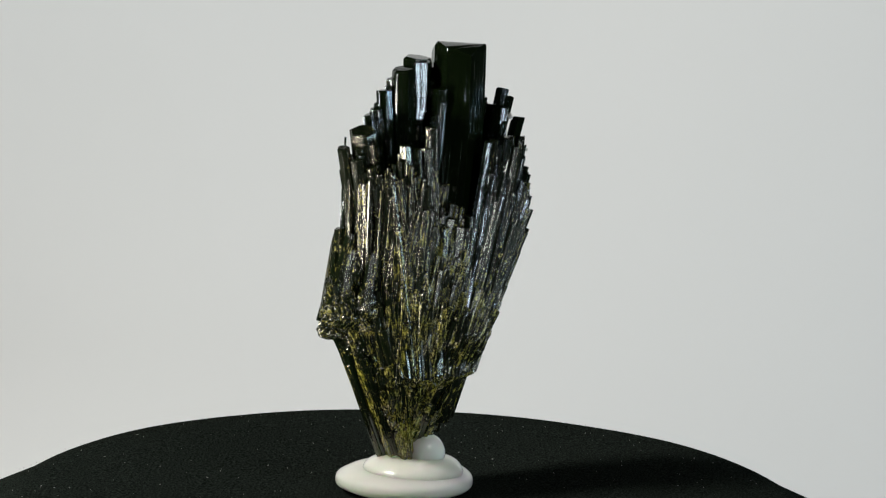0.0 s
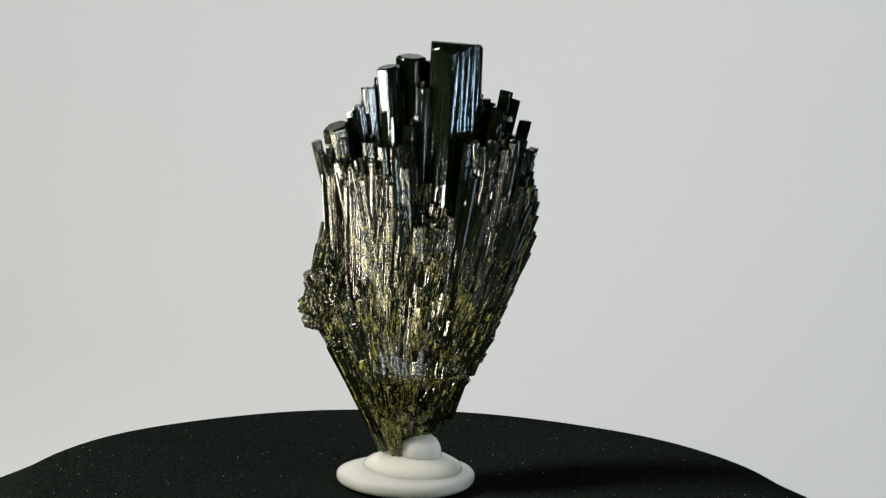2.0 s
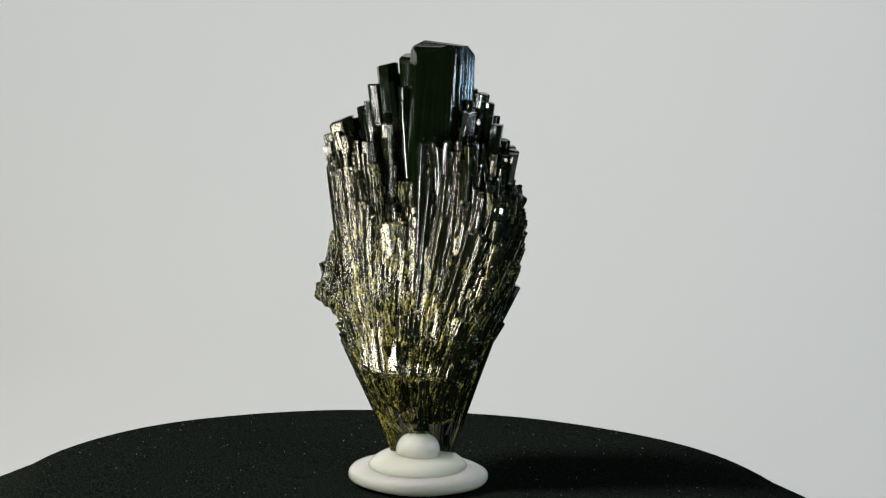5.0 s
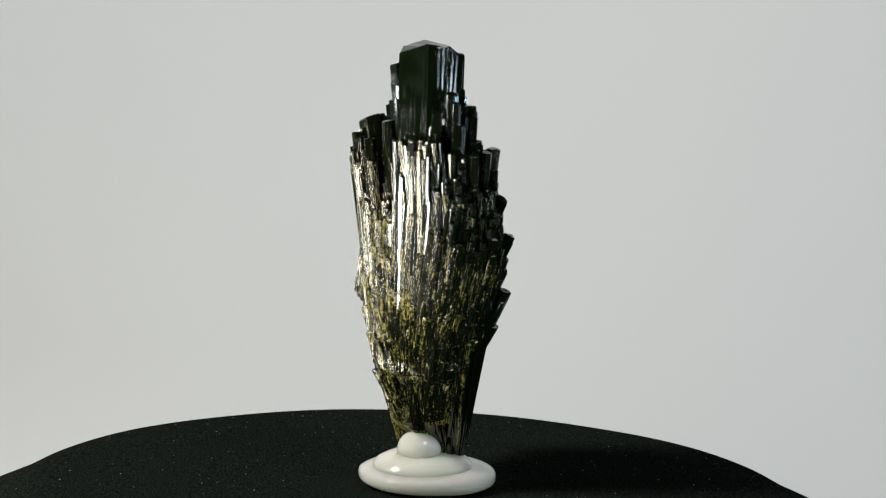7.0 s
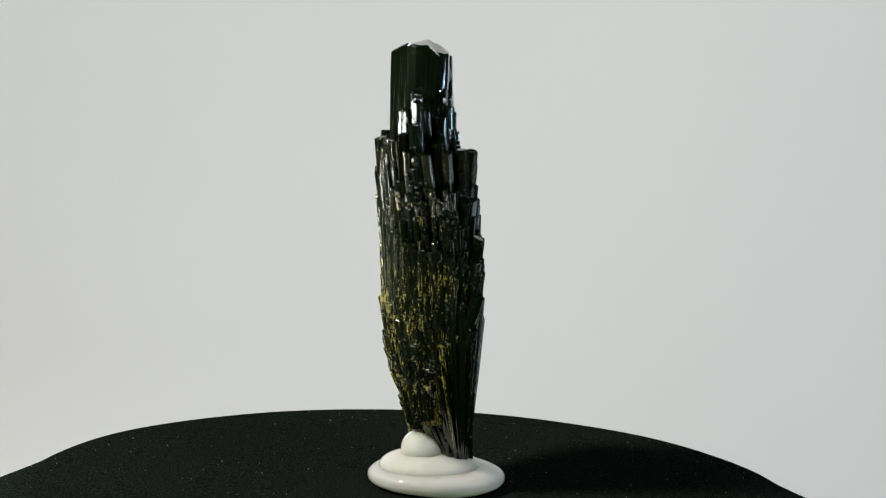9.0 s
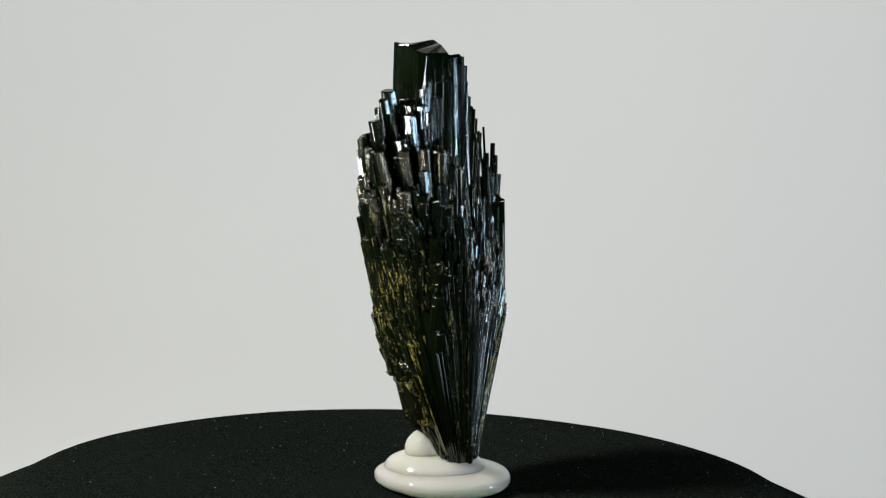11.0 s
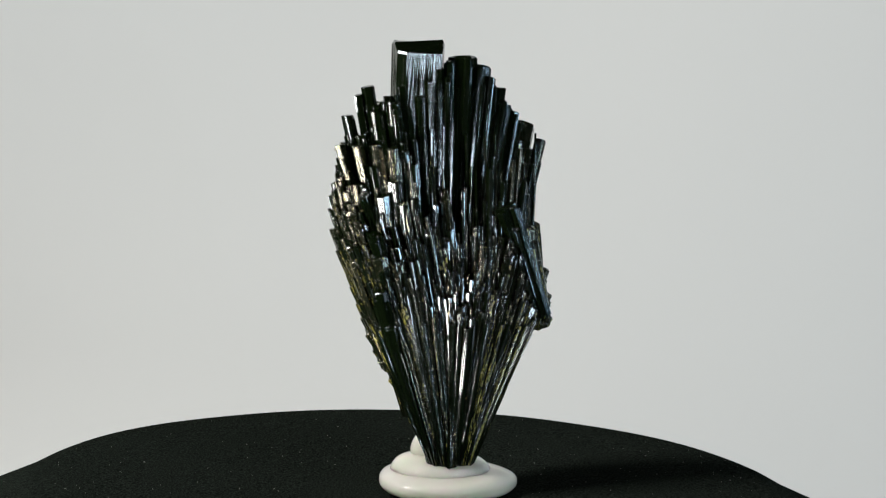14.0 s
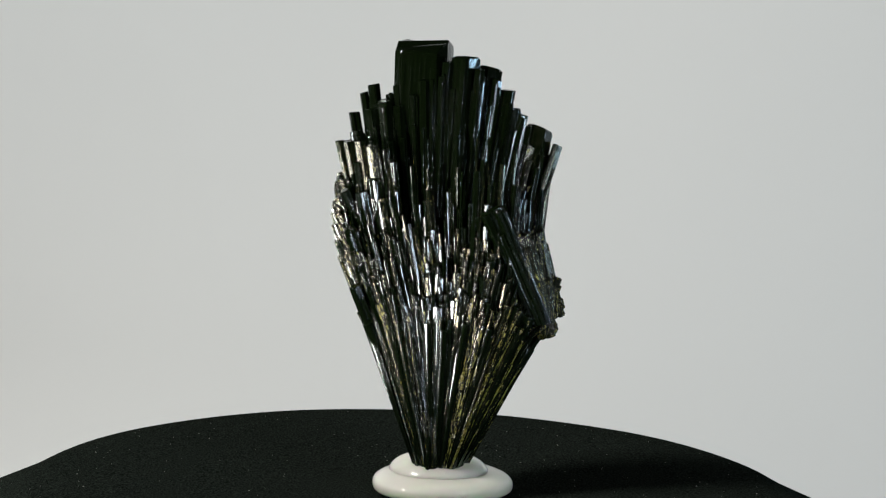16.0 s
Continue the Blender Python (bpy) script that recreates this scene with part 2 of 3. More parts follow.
# ---- turntable ----
def turntable():
    root = thing("turntable", "round turntable covered in black knit cloth", "turntable")
    bm = bmesh.new()
    n, R = 144, 62.0
    # pressed down a little under the putty, drooping outward past the disc's rim
    prof = [(0.0, 0.0), (0.24, 0.0), (0.36, 0.5), (0.50, 1.15), (0.74, 1.4), (0.883, 1.04), (0.94, 0.2), (1.0, -1.9), (1.18, -7.0), (1.28, -12.5), (1.36, -19.0), (1.4, -30.0)]
    rings = []
    for k, z in prof[1:]:
        ring = []
        for i in range(n):
            a = math.tau * i / n
            w = 1 + 0.005 * math.cos(a - 5.2) + 0.004 * math.cos(3 * a + 0.7) + 0.003 * math.cos(5 * a + 2) + 0.002 * math.sin(11 * a)
            ring.append(bm.verts.new((R * k * w * MM * math.cos(a), R * k * w * MM * math.sin(a), z * MM)))
        rings.append(ring)
    c = bm.verts.new((0, 0, 0))
    for i in range(n):
        bm.faces.new((c, rings[0][i], rings[0][(i + 1) % n]))
        for a, b in zip(rings[:-1], rings[1:-1]):
            bm.faces.new((a[i], b[i], b[(i + 1) % n], a[(i + 1) % n]))
    edge = [v.co.copy() for v in rings[-2]]
    bmesh.ops.delete(bm, geom=rings[-1], context="VERTS")
    for f in bm.faces:
        f.smooth = True
    part("cloth_top", bm, CLOTH, root, "black knit cloth stretched over the disc")
    bm = bmesh.new()
    upper = [bm.verts.new(v) for v in edge]
    lower = [bm.verts.new((v.x * (0.97 + 0.02 * math.sin(i * 0.6)), v.y * (0.97 + 0.02 * math.sin(i * 0.6)), -250 * MM)) for i, v in enumerate(edge)]
    for i in range(n):
        bm.faces.new((upper[i], lower[i], lower[(i + 1) % n], upper[(i + 1) % n])).smooth = True
    part("cloth_skirt", bm, CLOTH, root, "black cloth hanging from the disc's edge")
    bm = bmesh.new()
    lint = random.Random(11)
    for i in range(400):
        a, d = lint.uniform(0, math.tau), R * math.sqrt(lint.uniform(0.06, 1.3))
        rest = float(np.interp(d / R, [k for k, _ in prof], [z for _, z in prof]))
        x, y, t = d * math.cos(a), d * math.sin(a), lint.uniform(0, math.pi)
        l, w = lint.choice((0.04, 0.05, 0.06, 0.08, 0.16)) * 0.8, lint.uniform(0.02, 0.05)
        for sx in (0, 1):
            o = [(x + (p * math.cos(t) - q * math.sin(t)), y + (p * math.sin(t) + q * math.cos(t)), h + rest) for p, q, h in
                 ((-l, -w, 0.02), (l, -w, 0.06), (l, w, 0.08), (-l, w, 0.04), (0, 0, 0.16))]
            if sx == 0:
                vs = [bm.verts.new(Vector(k) * MM) for k in o]
                for k in range(4):
                    bm.faces.new((vs[k], vs[(k + 1) % 4], vs[4]))
    tagged(part("lint", bm, LINT, root, "pale specks of lint on the cloth"), kind="stuff")
    return root


TABLE = turntable()


# ---- putty ----
def putty_layer(name, root, u, v, z, r, half, power):
    """A soft pressed ball of putty: a squat rounded body with a slightly uneven outline."""
    bm = bmesh.new()
    bmesh.ops.create_uvsphere(bm, u_segments=72, v_segments=36, radius=1.0)
    c = Vector((*fan(u, v, 0).xy, 0)) / MM
    for w in bm.verts:
        d = math.hypot(w.co.x, w.co.y)
        k = (1 - abs(w.co.z) ** power) ** (1 / power) / max(d, 1e-6) if d > 1e-6 else 0
        a = math.atan2(w.co.y, w.co.x)
        k *= 1 + 0.014 * math.cos(2 * a + r) + 0.012 * math.cos(3 * a + 2 * r) + 0.03 * noise.noise(Vector((w.co.x, w.co.y, r)) * 1.6)
        w.co = Vector((c.x + w.co.x * k * r, c.y + w.co.y * k * r, max(0.0, z + w.co.z * half + 0.12 * noise.noise(w.co * 2.0 + c)))) * MM
    for f in bm.faces:
        f.smooth = True
    return part(name, bm, PUTTY, root)


def putty():
    root = thing("mounting_putty", "glossy white lump of mounting putty in merged rounded layers", "putty")
    putty_layer("base_layer", root, -2.7, 1.6, 1.6, 10.5, 2.0, 2.9)
    putty_layer("middle_layer", root, -2.0, 0.5, 2.9, 7.6, 2.8, 2.3)
    putty_layer("top_knob", root, -1.1, -0.7, 5.9, 3.3, 3.05, 2.0)
    return root


PUT = putty()
# ---- specimen ----
SPECIMEN = thing("mineral_specimen", "fan-shaped cluster of glossy black striated prismatic crystals with ochre crust", "mineral")


def crystal(u, v, z, r, zr, mat=DUSTY, pull=1.0, flat=1.0, cap=0.22, taper=0.75, spin=0.0, root=None, rough=0.10):
    """A crystal: thick ones are a core with thinner individuals grown along its sides, each ending at its own height."""
    bm = bmesh.new()
    if root:
        base, tip = fan(*root), fan(u, v, z)
    else:
        base, tip = fan(*held(*toward(u, v, z, zr, pull), r + 0.5)), fan(*held(u, v, z, r))
    if r < 0.85:
        prism_bm(bm, tip, base, r * MM, rng, flat, taper, cap, rough, spin)
        return part("crystal", bm, mat, SPECIMEN)
    prism_bm(bm, tip, base, r * 0.80 * MM, rng, flat, taper, cap, rough, spin)
    core = part("crystal", bm, mat, SPECIMEN)
    axis = tip - base
    count = 4 + int(r * 1.6)
    a0 = rng.uniform(0, math.tau)
    for k in range(count):
        a = a0 + (k + rng.uniform(-0.3, 0.3)) * math.tau / count
        thin = r * rng.uniform(0.24, 0.42)
        off = (r - thin) * rng.uniform(0.9, 1.04)
        side = fan(math.cos(a) * off, math.sin(a) * off * flat, 0) - fan(0, 0, 0)
        drop = axis * min(0.6, abs(rng.gauss(0, 0.13)))
        bm = bmesh.new()
        prism_bm(bm, tip + side - drop + axis * 0.004, base + side * taper, thin * MM, rng, 1.0, 0.85, cap, rough, spin)
        part("side_crystal", bm, mat, core)
    return core


def main_prism():
    """The tall prism: eight sides and a roof-shaped end."""
    bm = bmesh.new()
    uvl = bm.loops.layers.uv.new("along")
    plan = [(-3.9, 1.9), (-4.3, -1.9), (-1.6, -4.17), (2.9, -1.7), (3.6, -0.5), (3.85, 2.9), (2.9, 4.3), (-2.6, 4.55)]
    fine = []
    for (ua, va), (ub, vb) in zip(plan, plan[1:] + plan[:1]):
        span = math.hypot(ub - ua, vb - va)
        steps = max(2, int(span / 0.34))
        out = 0.0
        for k in range(steps):
            f = k / steps
            out = rng.choice((out, rng.uniform(-0.016, 0.006), rng.uniform(-0.01, 0.01))) if k else 0.0
            fine.append((ua + (ub - ua) * f - (vb - va) / span * out, va + (vb - va) * f + (ub - ua) / span * out))
    plan = fine
    n = len(plan)

    def end(u, v):
        return 67.2 - max(0.0, v - 1.3) * 0.72 - max(0.0, 1.0 - v) * 0.20 - max(0.0, -1.4 - v) * 0.45 - max(0.0, u - 2.6) * 0.9 - max(0.0, -u - 3.2) * 0.8

    levels = [16, 24, 32, 40, 46, 52, 57, 61, None]
    rings = []
    for z in levels:
        ring = []
        for u, v in plan:
            h = end(u, v) - 0.14 if z is None else z
            k = 1.0 if z is None else 1 + rng.uniform(-0.012, 0.012)
            lean = (max(0.0, 61 - h) / 45) ** 2      # upright above, leaning into the cluster below
            ring.append(bm.verts.new(fan(2.6 + u * k - 1.6 * lean, -2.8 + v * k + 2.6 * lean, h)))
        rings.append(ring)
    rings.append([bm.verts.new(fan(2.6 + u * 0.965, -2.8 + v * 0.965, end(u * 0.965, v * 0.965))) for u, v in plan])
    for i in range(len(rings) - 1):
        for k in range(n):
            k2 = (k + 1) % n
            f = bm.faces.new((rings[i][k], rings[i][k2], rings[i + 1][k2], rings[i + 1][k]))
            for loop, (kk, ii) in zip(f.loops, ((k, i), (k + 1, i), (k + 1, i + 1), (k, i + 1))):
                loop[uvl].uv = (kk * 0.34 * MM, (levels[ii] or 66) * MM if ii < len(levels) else 0.067)
    top = rings[-1]
    ridge = [min(range(n), key=lambda k: abs(plan[k][1] - 1.2) + (9 if plan[k][0] * side < 0 else 0)) for side in (-1, 1)]
    bm.faces.new([top[k] for k in range(ridge[0], ridge[1] + 1)])
    bm.faces.new([top[k % n] for k in range(ridge[1], ridge[0] + n + 1)])
    bm.faces.new(list(reversed(rings[0])))
    return part("crystal", bm, GLOSS, SPECIMEN, "tall thick black prism with a roof-shaped end")


def crust(u, v, z, size, squash=(1, 1, 1), mat=CRUST):
    """A broken lump of matrix with angular faces."""
    bm = bmesh.new()
    uvl = bm.loops.layers.uv.new("along")
    bmesh.ops.create_icosphere(bm, subdivisions=4, radius=1.0)
    o = Vector((u, v, z))
    for w in bm.verts:
        near, _ = noise.voronoi(w.co * 2.2 + o)
        d = 0.90 + 0.30 * noise.noise(w.co * 1.3 + o) + 0.22 * (near[1] - near[0]) + 0.05 * noise.noise(w.co * 6 + o) + 0.02 * noise.noise(w.co * 14 + o)
        p = w.co * d * size
        w.co = fan(u + p.x * squash[0], v + p.y * squash[1], z + p.z * squash[2])
    for f in bm.faces:
        for loop in f.loops:
            loop[uvl].uv = (loop.vert.co.x + loop.vert.co.y, loop.vert.co.z)
    return part("matrix_lump", bm, mat, SPECIMEN, "rough broken matrix with ochre crust")


crystal(-4.0, -0.6, 64.0, 2.80, 14, GLOSS, spin=0.12)
crystal(-7.7, -2.3, 62.6, 2.07, 14, GLOSS, spin=-0.37)
crystal(-10.4, -1.4, 59.5, 1.41, 14, GLOSS, spin=-0.37)
crystal(-11.6, -1.2, 56.9, 1.10, 16, GLOSS, spin=-0.37)
crystal(-12.8, -1.2, 56.0, 1.10, 16, GLOSS, spin=-0.37)
crystal(-13.5, -1.4, 54.3, 0.88, 16, GLOSS, spin=-0.37)
crystal(-15.2, -3.2, 53.8, 2.55, 14, DUSTY, spin=0.50)
crystal(-18.0, -1.9, 51.5, 1.05, 14, DUSTY, flat=1.3, spin=-0.15)
crystal(-17.0, -4.2, 50.0, 1.41, 16, DUSTY, spin=0.12)
crystal(-10.8, -7.6, 52.1, 1.14, 17, DUSTY, pull=0.3, spin=0.50)
crystal(-8.9, -7.8, 51.5, 0.97, 17, DUSTY, pull=0.3, spin=-0.15)
crystal(-6.9, -7.6, 51.5, 1.23, 17, DUSTY, pull=0.3, spin=0.12)
crystal(-12.7, -6.8, 48.2, 1.23, 17, CRUST, pull=0.3, spin=0.50)
crystal(-14.9, -5.6, 48.9, 1.23, 16, DUSTY, pull=0.4, spin=-0.15)
crystal(-11.2, -7.8, 47.4, 1.54, 17, CRUST, pull=0.3, spin=0.12)
crystal(-8.0, -8.0, 45.8, 1.76, 17, CRUST, pull=0.3, spin=0.50)
crystal(-5.6, -7.6, 48.3, 0.97, 17, CRUST, pull=0.3, spin=-0.15)
crystal(-4.7, -5.6, 54.3, 1.23, 16, DUSTY, pull=0.4, spin=0.12)
crystal(-3.2, -7.6, 39.7, 1.54, 17, CRUST, pull=0.3, spin=0.50)
crystal(-2.5, -4.5, 59.8, 1.45, 16, GLOSS)
crystal(-0.1, -7.2, 39.7, 1.76, 17, DUSTY, pull=0.3, spin=0.12)
crystal(1.7, -6.8, 41.3, 1.10, 17, DUSTY, pull=0.3, spin=0.50)
crystal(3.4, -6.6, 43.0, 1.19, 17, DUSTY, pull=0.3, spin=-0.15)
crystal(5.4, -6.0, 45.5, 1.41, 17, GLOSS, pull=0.3)
crystal(7.4, 1.6, 57.5, 1.32, 20, GLOSS)
crystal(9.6, 0.6, 56.1, 1.32, 20, GLOSS)
crystal(11.8, 0.4, 52.7, 1.23, 20, GLOSS)
crystal(6.8, 1.0, 58.7, 0.35, 20, GLOSS)
crystal(7.1, -1.6, 58.2, 1.05, 20, GLOSS)
crystal(8.9, -1.6, 57.0, 1.14, 20, GLOSS)
crystal(7.5, 0.0, 57.1, 0.48, 20, GLOSS)
crystal(8.9, -4.2, 57.0, 1.54, 17, GLOSS, spin=0.21, pull=0.4)
crystal(10.0, -2.8, 59.5, 1.23, 18, GLOSS, spin=0.21)
crystal(11.4, -2.8, 58.3, 0.66, 18, GLOSS, spin=0.21)
crystal(12.9, -3.2, 55.2, 1.19, 17, GLOSS, spin=0.21)
crystal(13.8, -2.6, 50.9, 1.01, 17, GLOSS, spin=0.21)
crystal(14.2, -3.0, 49.1, 0.62, 17, GLOSS)
crystal(13.6, -3.6, 47.3, 0.75, 17, GLOSS, pull=0.5)
crystal(14.8, -3.2, 45.3, 0.79, 17, GLOSS)
crystal(15.5, -3.5, 43.5, 1.05, 17, GLOSS)
crystal(7.2, -5.2, 43.7, 1.32, 17, DUSTY, pull=0.4, spin=-0.15)
crystal(9.4, -5.6, 44.6, 1.54, 17, DUSTY, pull=0.4, spin=0.12)
crystal(11.8, -4.6, 43.6, 1.32, 17, GLOSS, pull=0.4)
crystal(14.0, -3.4, 38.3, 1.32, 17, DUSTY, pull=0.5, spin=-0.15)
crystal(12.4, -4.8, 36.8, 1.32, 17, DUSTY, pull=0.4, spin=0.12)
crystal(0.4, 1.0, 62.6, 1.1, 14, GLOSS, spin=0.31)
crystal(1.9, 1.5, 60.6, 1.0, 14, GLOSS, spin=0.2)
crystal(-0.9, 1.4, 61.4, 0.9, 14, GLOSS, spin=0.25)
crystal(3.4, 1.6, 58.4, 0.95, 14, GLOSS, spin=0.2)
crystal(-1.5, 0.8, 63.4, 1.14, 14, GLOSS, spin=0.2)
crystal(-6.3, 0.8, 62.6, 1.05, 14, GLOSS, spin=0.2)
crystal(-8.7, -0.8, 61.1, 1.14, 16, GLOSS, spin=0.2)
crystal(-10.6, -0.8, 57.7, 1.14, 16, GLOSS)
crystal(-12.4, -1.2, 55.4, 1.05, 16, GLOSS)
crystal(5.8, 0.7, 59.7, 0.97, 14, GLOSS, pull=2.0)
crystal(7.8, -0.3, 57.6, 1.32, 14, GLOSS, pull=2.0)
crystal(5.6, 1.2, 56.8, 1.32, 14, GLOSS, pull=2.0)
crystal(14.6, -1.4, 51.0, 0.79, 16, DUSTY, spin=-0.31, pull=2.0)
crystal(12.8, 1.6, 51.2, 1.14, 16, DUSTY, spin=-0.31, pull=2.0)
crystal(10.7, 3.7, 51.5, 1.19, 15, DUSTY, spin=-0.31, pull=2.0)
crystal(8.7, 5.3, 51.2, 1.14, 15, DUSTY, spin=-0.31, pull=2.0)
crystal(6.8, 4.9, 50.7, 1.05, 15, GLOSS, spin=-0.31, pull=2.0)
crystal(5.4, 5.6, 48.9, 0.70, 15, GLOSS, spin=-0.31, pull=2.0)
crystal(15.1, -2.2, 44.4, 0.75, 17.1, DUSTY, spin=-0.31, pull=2.0)
crystal(14.3, -1.0, 46.3, 0.70, 16.1, DUSTY, spin=-0.31, pull=2.0)
crystal(13.8, 2.3, 41.8, 1.19, 16.6, DUSTY, spin=-0.31, pull=2.0)
crystal(11.7, 6.2, 44.2, 1.32, 14.6, GLOSS, spin=-0.31, pull=2.0)
crystal(13.9, 2.4, 38.9, 1.14, 17.4, DUSTY, spin=-0.31, pull=2.0)
crystal(13.8, 2.5, 36.5, 0.97, 18, DUSTY, spin=-0.31, pull=2.0)
crystal(13.3, 2.7, 34.4, 1.23, 18.2, DUSTY, spin=-0.31, pull=2.0)
crystal(9.4, 6.1, 46.4, 1.23, 14, GLOSS, spin=-0.31, pull=2.0)
crystal(7.3, 6.2, 43.0, 0.97, 12, GLOSS, spin=-0.31, pull=2.0)
crystal(5.5, 6.0, 43.8, 0.97, 12, GLOSS, spin=-0.31, pull=2.0)
crystal(10.7, 6.2, 35.3, 1.32, 15.5, DUSTY, spin=-0.31, pull=2.0)
crystal(8.2, 6.2, 34.4, 1.32, 13.4, DUSTY, spin=-0.31, pull=2.0)
crystal(3.4, 6.1, 39.5, 0.88, 10, GLOSS, spin=-0.31, pull=2.0)
crystal(1.9, 4.9, 42.8, 1.01, 8, GLOSS, spin=-0.31)
crystal(0.5, 3.7, 45.2, 0.88, 8, GLOSS, spin=-0.31)
crystal(-0.9, 4.4, 39.8, 0.66, 8, GLOSS, spin=-0.31)
crystal(-2.5, 4.1, 40.5, 0.79, 8, GLOSS, spin=-0.31)
crystal(-3.8, 2.2, 46.7, 0.70, 8, GLOSS, spin=-0.31)
crystal(-5.5, 3.6, 39.6, 1.10, 8, GLOSS, spin=0.30)
crystal(-7.1, 4.4, 35.1, 1.05, 6, GLOSS, spin=0.30)
crystal(-9.1, 4.4, 33.4, 1.01, 6, DUSTY, spin=0.30)
crystal(-11.1, 4.5, 32.5, 1.19, 6, DUSTY, spin=0.30)
crystal(0.8, 5.6, 29.2, 1.10, 6.9, GLOSS, spin=-0.31)
crystal(-1.8, 5.9, 32.7, 1.32, 4, GLOSS, spin=-0.31)
crystal(-4.3, 5.6, 30.9, 1.32, 4, GLOSS, spin=0.30)
crystal(-6.8, 5.6, 28.4, 1.32, 4, GLOSS, spin=0.30)
crystal(-10.8, 5.4, 27.1, 1.10, 4, GLOSS, spin=0.30)
crystal(-13.0, 4.8, 27.9, 1.32, 4, DUSTY, spin=0.30)
crystal(-15.2, 3.8, 26.9, 1.76, 5, GLOSS, spin=0.30)
crystal(3.5, 5.6, 22.4, 1.54, 10.7, DUSTY, spin=-0.31, pull=2.0)
crystal(1.0, 5.6, 20.7, 1.10, 7.7, GLOSS, spin=-0.31)
crystal(-1.2, 5.6, 22.4, 1.32, 2.2, GLOSS, spin=-0.31)
crystal(-3.7, 5.6, 20.7, 1.32, 2.2, GLOSS, spin=-0.31)
main_prism()
# the foot, thin prisms that spread from it
crystal(-3.2, 4.4, 13.0, 1.9, 2, DUSTY, taper=0.9, root=(-2.5, 4.7, 0.8))
crystal(-1.6, 5.2, 14.0, 1.4, 2, GLOSS, taper=0.95, root=(-1.3, 6.0, 0.5))
for k in range(34):
    u0 = -4.7 + 5.6 * (k + rng.random()) / 34
    v0 = rng.uniform(3.4, 6.4 - 0.35 * abs(u0 + 1.8))
    z = rng.uniform(9, 27)
    grow = (z - 1.5) / 20
    crystal(u0 + (u0 + 2.2) * 1.25 * grow - 0.8 * grow, v0 + (v0 - 5.4) * 0.5 * grow - 0.5 * grow, z, rng.uniform(0.55, 0.84), 2, rng.choice((GLOSS, GLOSS, DUSTY)), taper=0.8,
            root=(u0, v0, rng.uniform(0.6, 2.0)), spin=rng.choice((-0.31, -0.31, 0.3)))
# short broken stubs under the front ledge
for k in range(16):
    u = -6.5 + k * 0.85 + rng.uniform(-0.5, 0.5)
    v = rng.uniform(-4.2, 1.5)
    zr = 6.2 + abs(u + 1) * 0.55 + rng.uniform(0, 1.2)
    crystal(u, v, 21 + rng.uniform(-2, 2), 1.7, zr, rng.choice((DUSTY, DUSTY, CRUST) if u > -1.5 else (DUSTY, MATRIX, CRUST)), root=(u * 0.62 - 0.8, v * 0.7 + 0.9, zr), taper=0.7)
# prisms splayed out low on one side
for k in range(24):
    f = k / 23
    z = 23.2 - 6 * f + rng.uniform(-0.8, 0.8)
    u = -6.1 - (z - 5.5) * 0.585 + rng.uniform(0, 0.9)
    v = rng.uniform(-3.0, 0.2) + f * rng.uniform(0, 2.5)
    zr = 2.5 + rng.uniform(0, 6)
    crystal(u, v, z, rng.uniform(0.5, 0.85), zr, rng.choice((GLOSS, DUSTY, CRUST)), root=(-6.0 + f + rng.uniform(-0.5, 0.8), 3.2 + 0.3 * v, zr), taper=0.8)
# splayed prisms on the front of the same side
for k in range(12):
    f = k / 11
    u, v, z = -14.2 + 6.5 * f + rng.uniform(-0.5, 0.5), -2.0 - 2.4 * f + rng.uniform(-0.6, 0.6), 21.5 - 2.5 * f + rng.uniform(-1.5, 1.5)
    crystal(u, v, z, rng.uniform(0.9, 1.5), 5, rng.choice((DUSTY, CRUST, DUSTY)), root=(-6.2 + 2.2 * f, rng.uniform(-1.4, 0.6), rng.uniform(3.5, 7.5)), taper=0.8)
# prisms and broken matrix grown across the fan's side
crystal(-9.2, 5.0, 42.5, 2.5, 24, GLOSS, flat=0.7, root=(-16.6, 2.4, 25.5), taper=0.85, spin=0.62)
crystal(-13.2, 3.2, 38.6, 2.3, 24, MATRIX, flat=0.9, root=(-16.8, 1.6, 26), taper=0.9, spin=0.62)
crystal(-15.7, 0.6, 39.0, 1.5, 24, MATRIX, root=(-17.8, -1.0, 26.0), taper=1.05)
crystal(-15.9, -2.2, 36.6, 1.5, 24, MATRIX, root=(-17.4, -2.0, 26.5), taper=1.05)
crystal(-13.2, -4.2, 36.5, 1.2, 24, MATRIX, root=(-14.6, -4.4, 28.5), taper=1.0)
crust(-15.2, -1.6, 33.0, 2.5, (0.9, 0.9, 1.5), MATRIX)
crust(-16.4, -0.4, 30.0, 2.6, (1.0, 1.0, 1.2), MATRIX)
crust(-16.8, -2.0, 27.2, 2.8, (1.15, 0.9, 0.8), MATRIX)
crust(-16.5, 0.7, 24.8, 2.3, (1.2, 0.9, 0.9), MATRIX)
crust(-14.2, -3.8, 29.0, 2.0, (1.0, 0.8, 1.4), MATRIX)
crust(-13.0, -3.4, 25.2, 1.8, (1.2, 0.8, 0.8))
crust(-8.0, 0.4, 14.0, 3.2, (1.0, 0.8, 1.3), MATRIX)
crust(-11.5, -0.6, 20.0, 3.0, (1.0, 0.8, 1.3), MATRIX)
crust(-3.0, 0.4, 13.0, 3.2, (1.1, 0.9, 1.2), MATRIX)
crust(1.8, 0.2, 16.5, 2.9, (1.1, 0.9, 1.0), MATRIX)
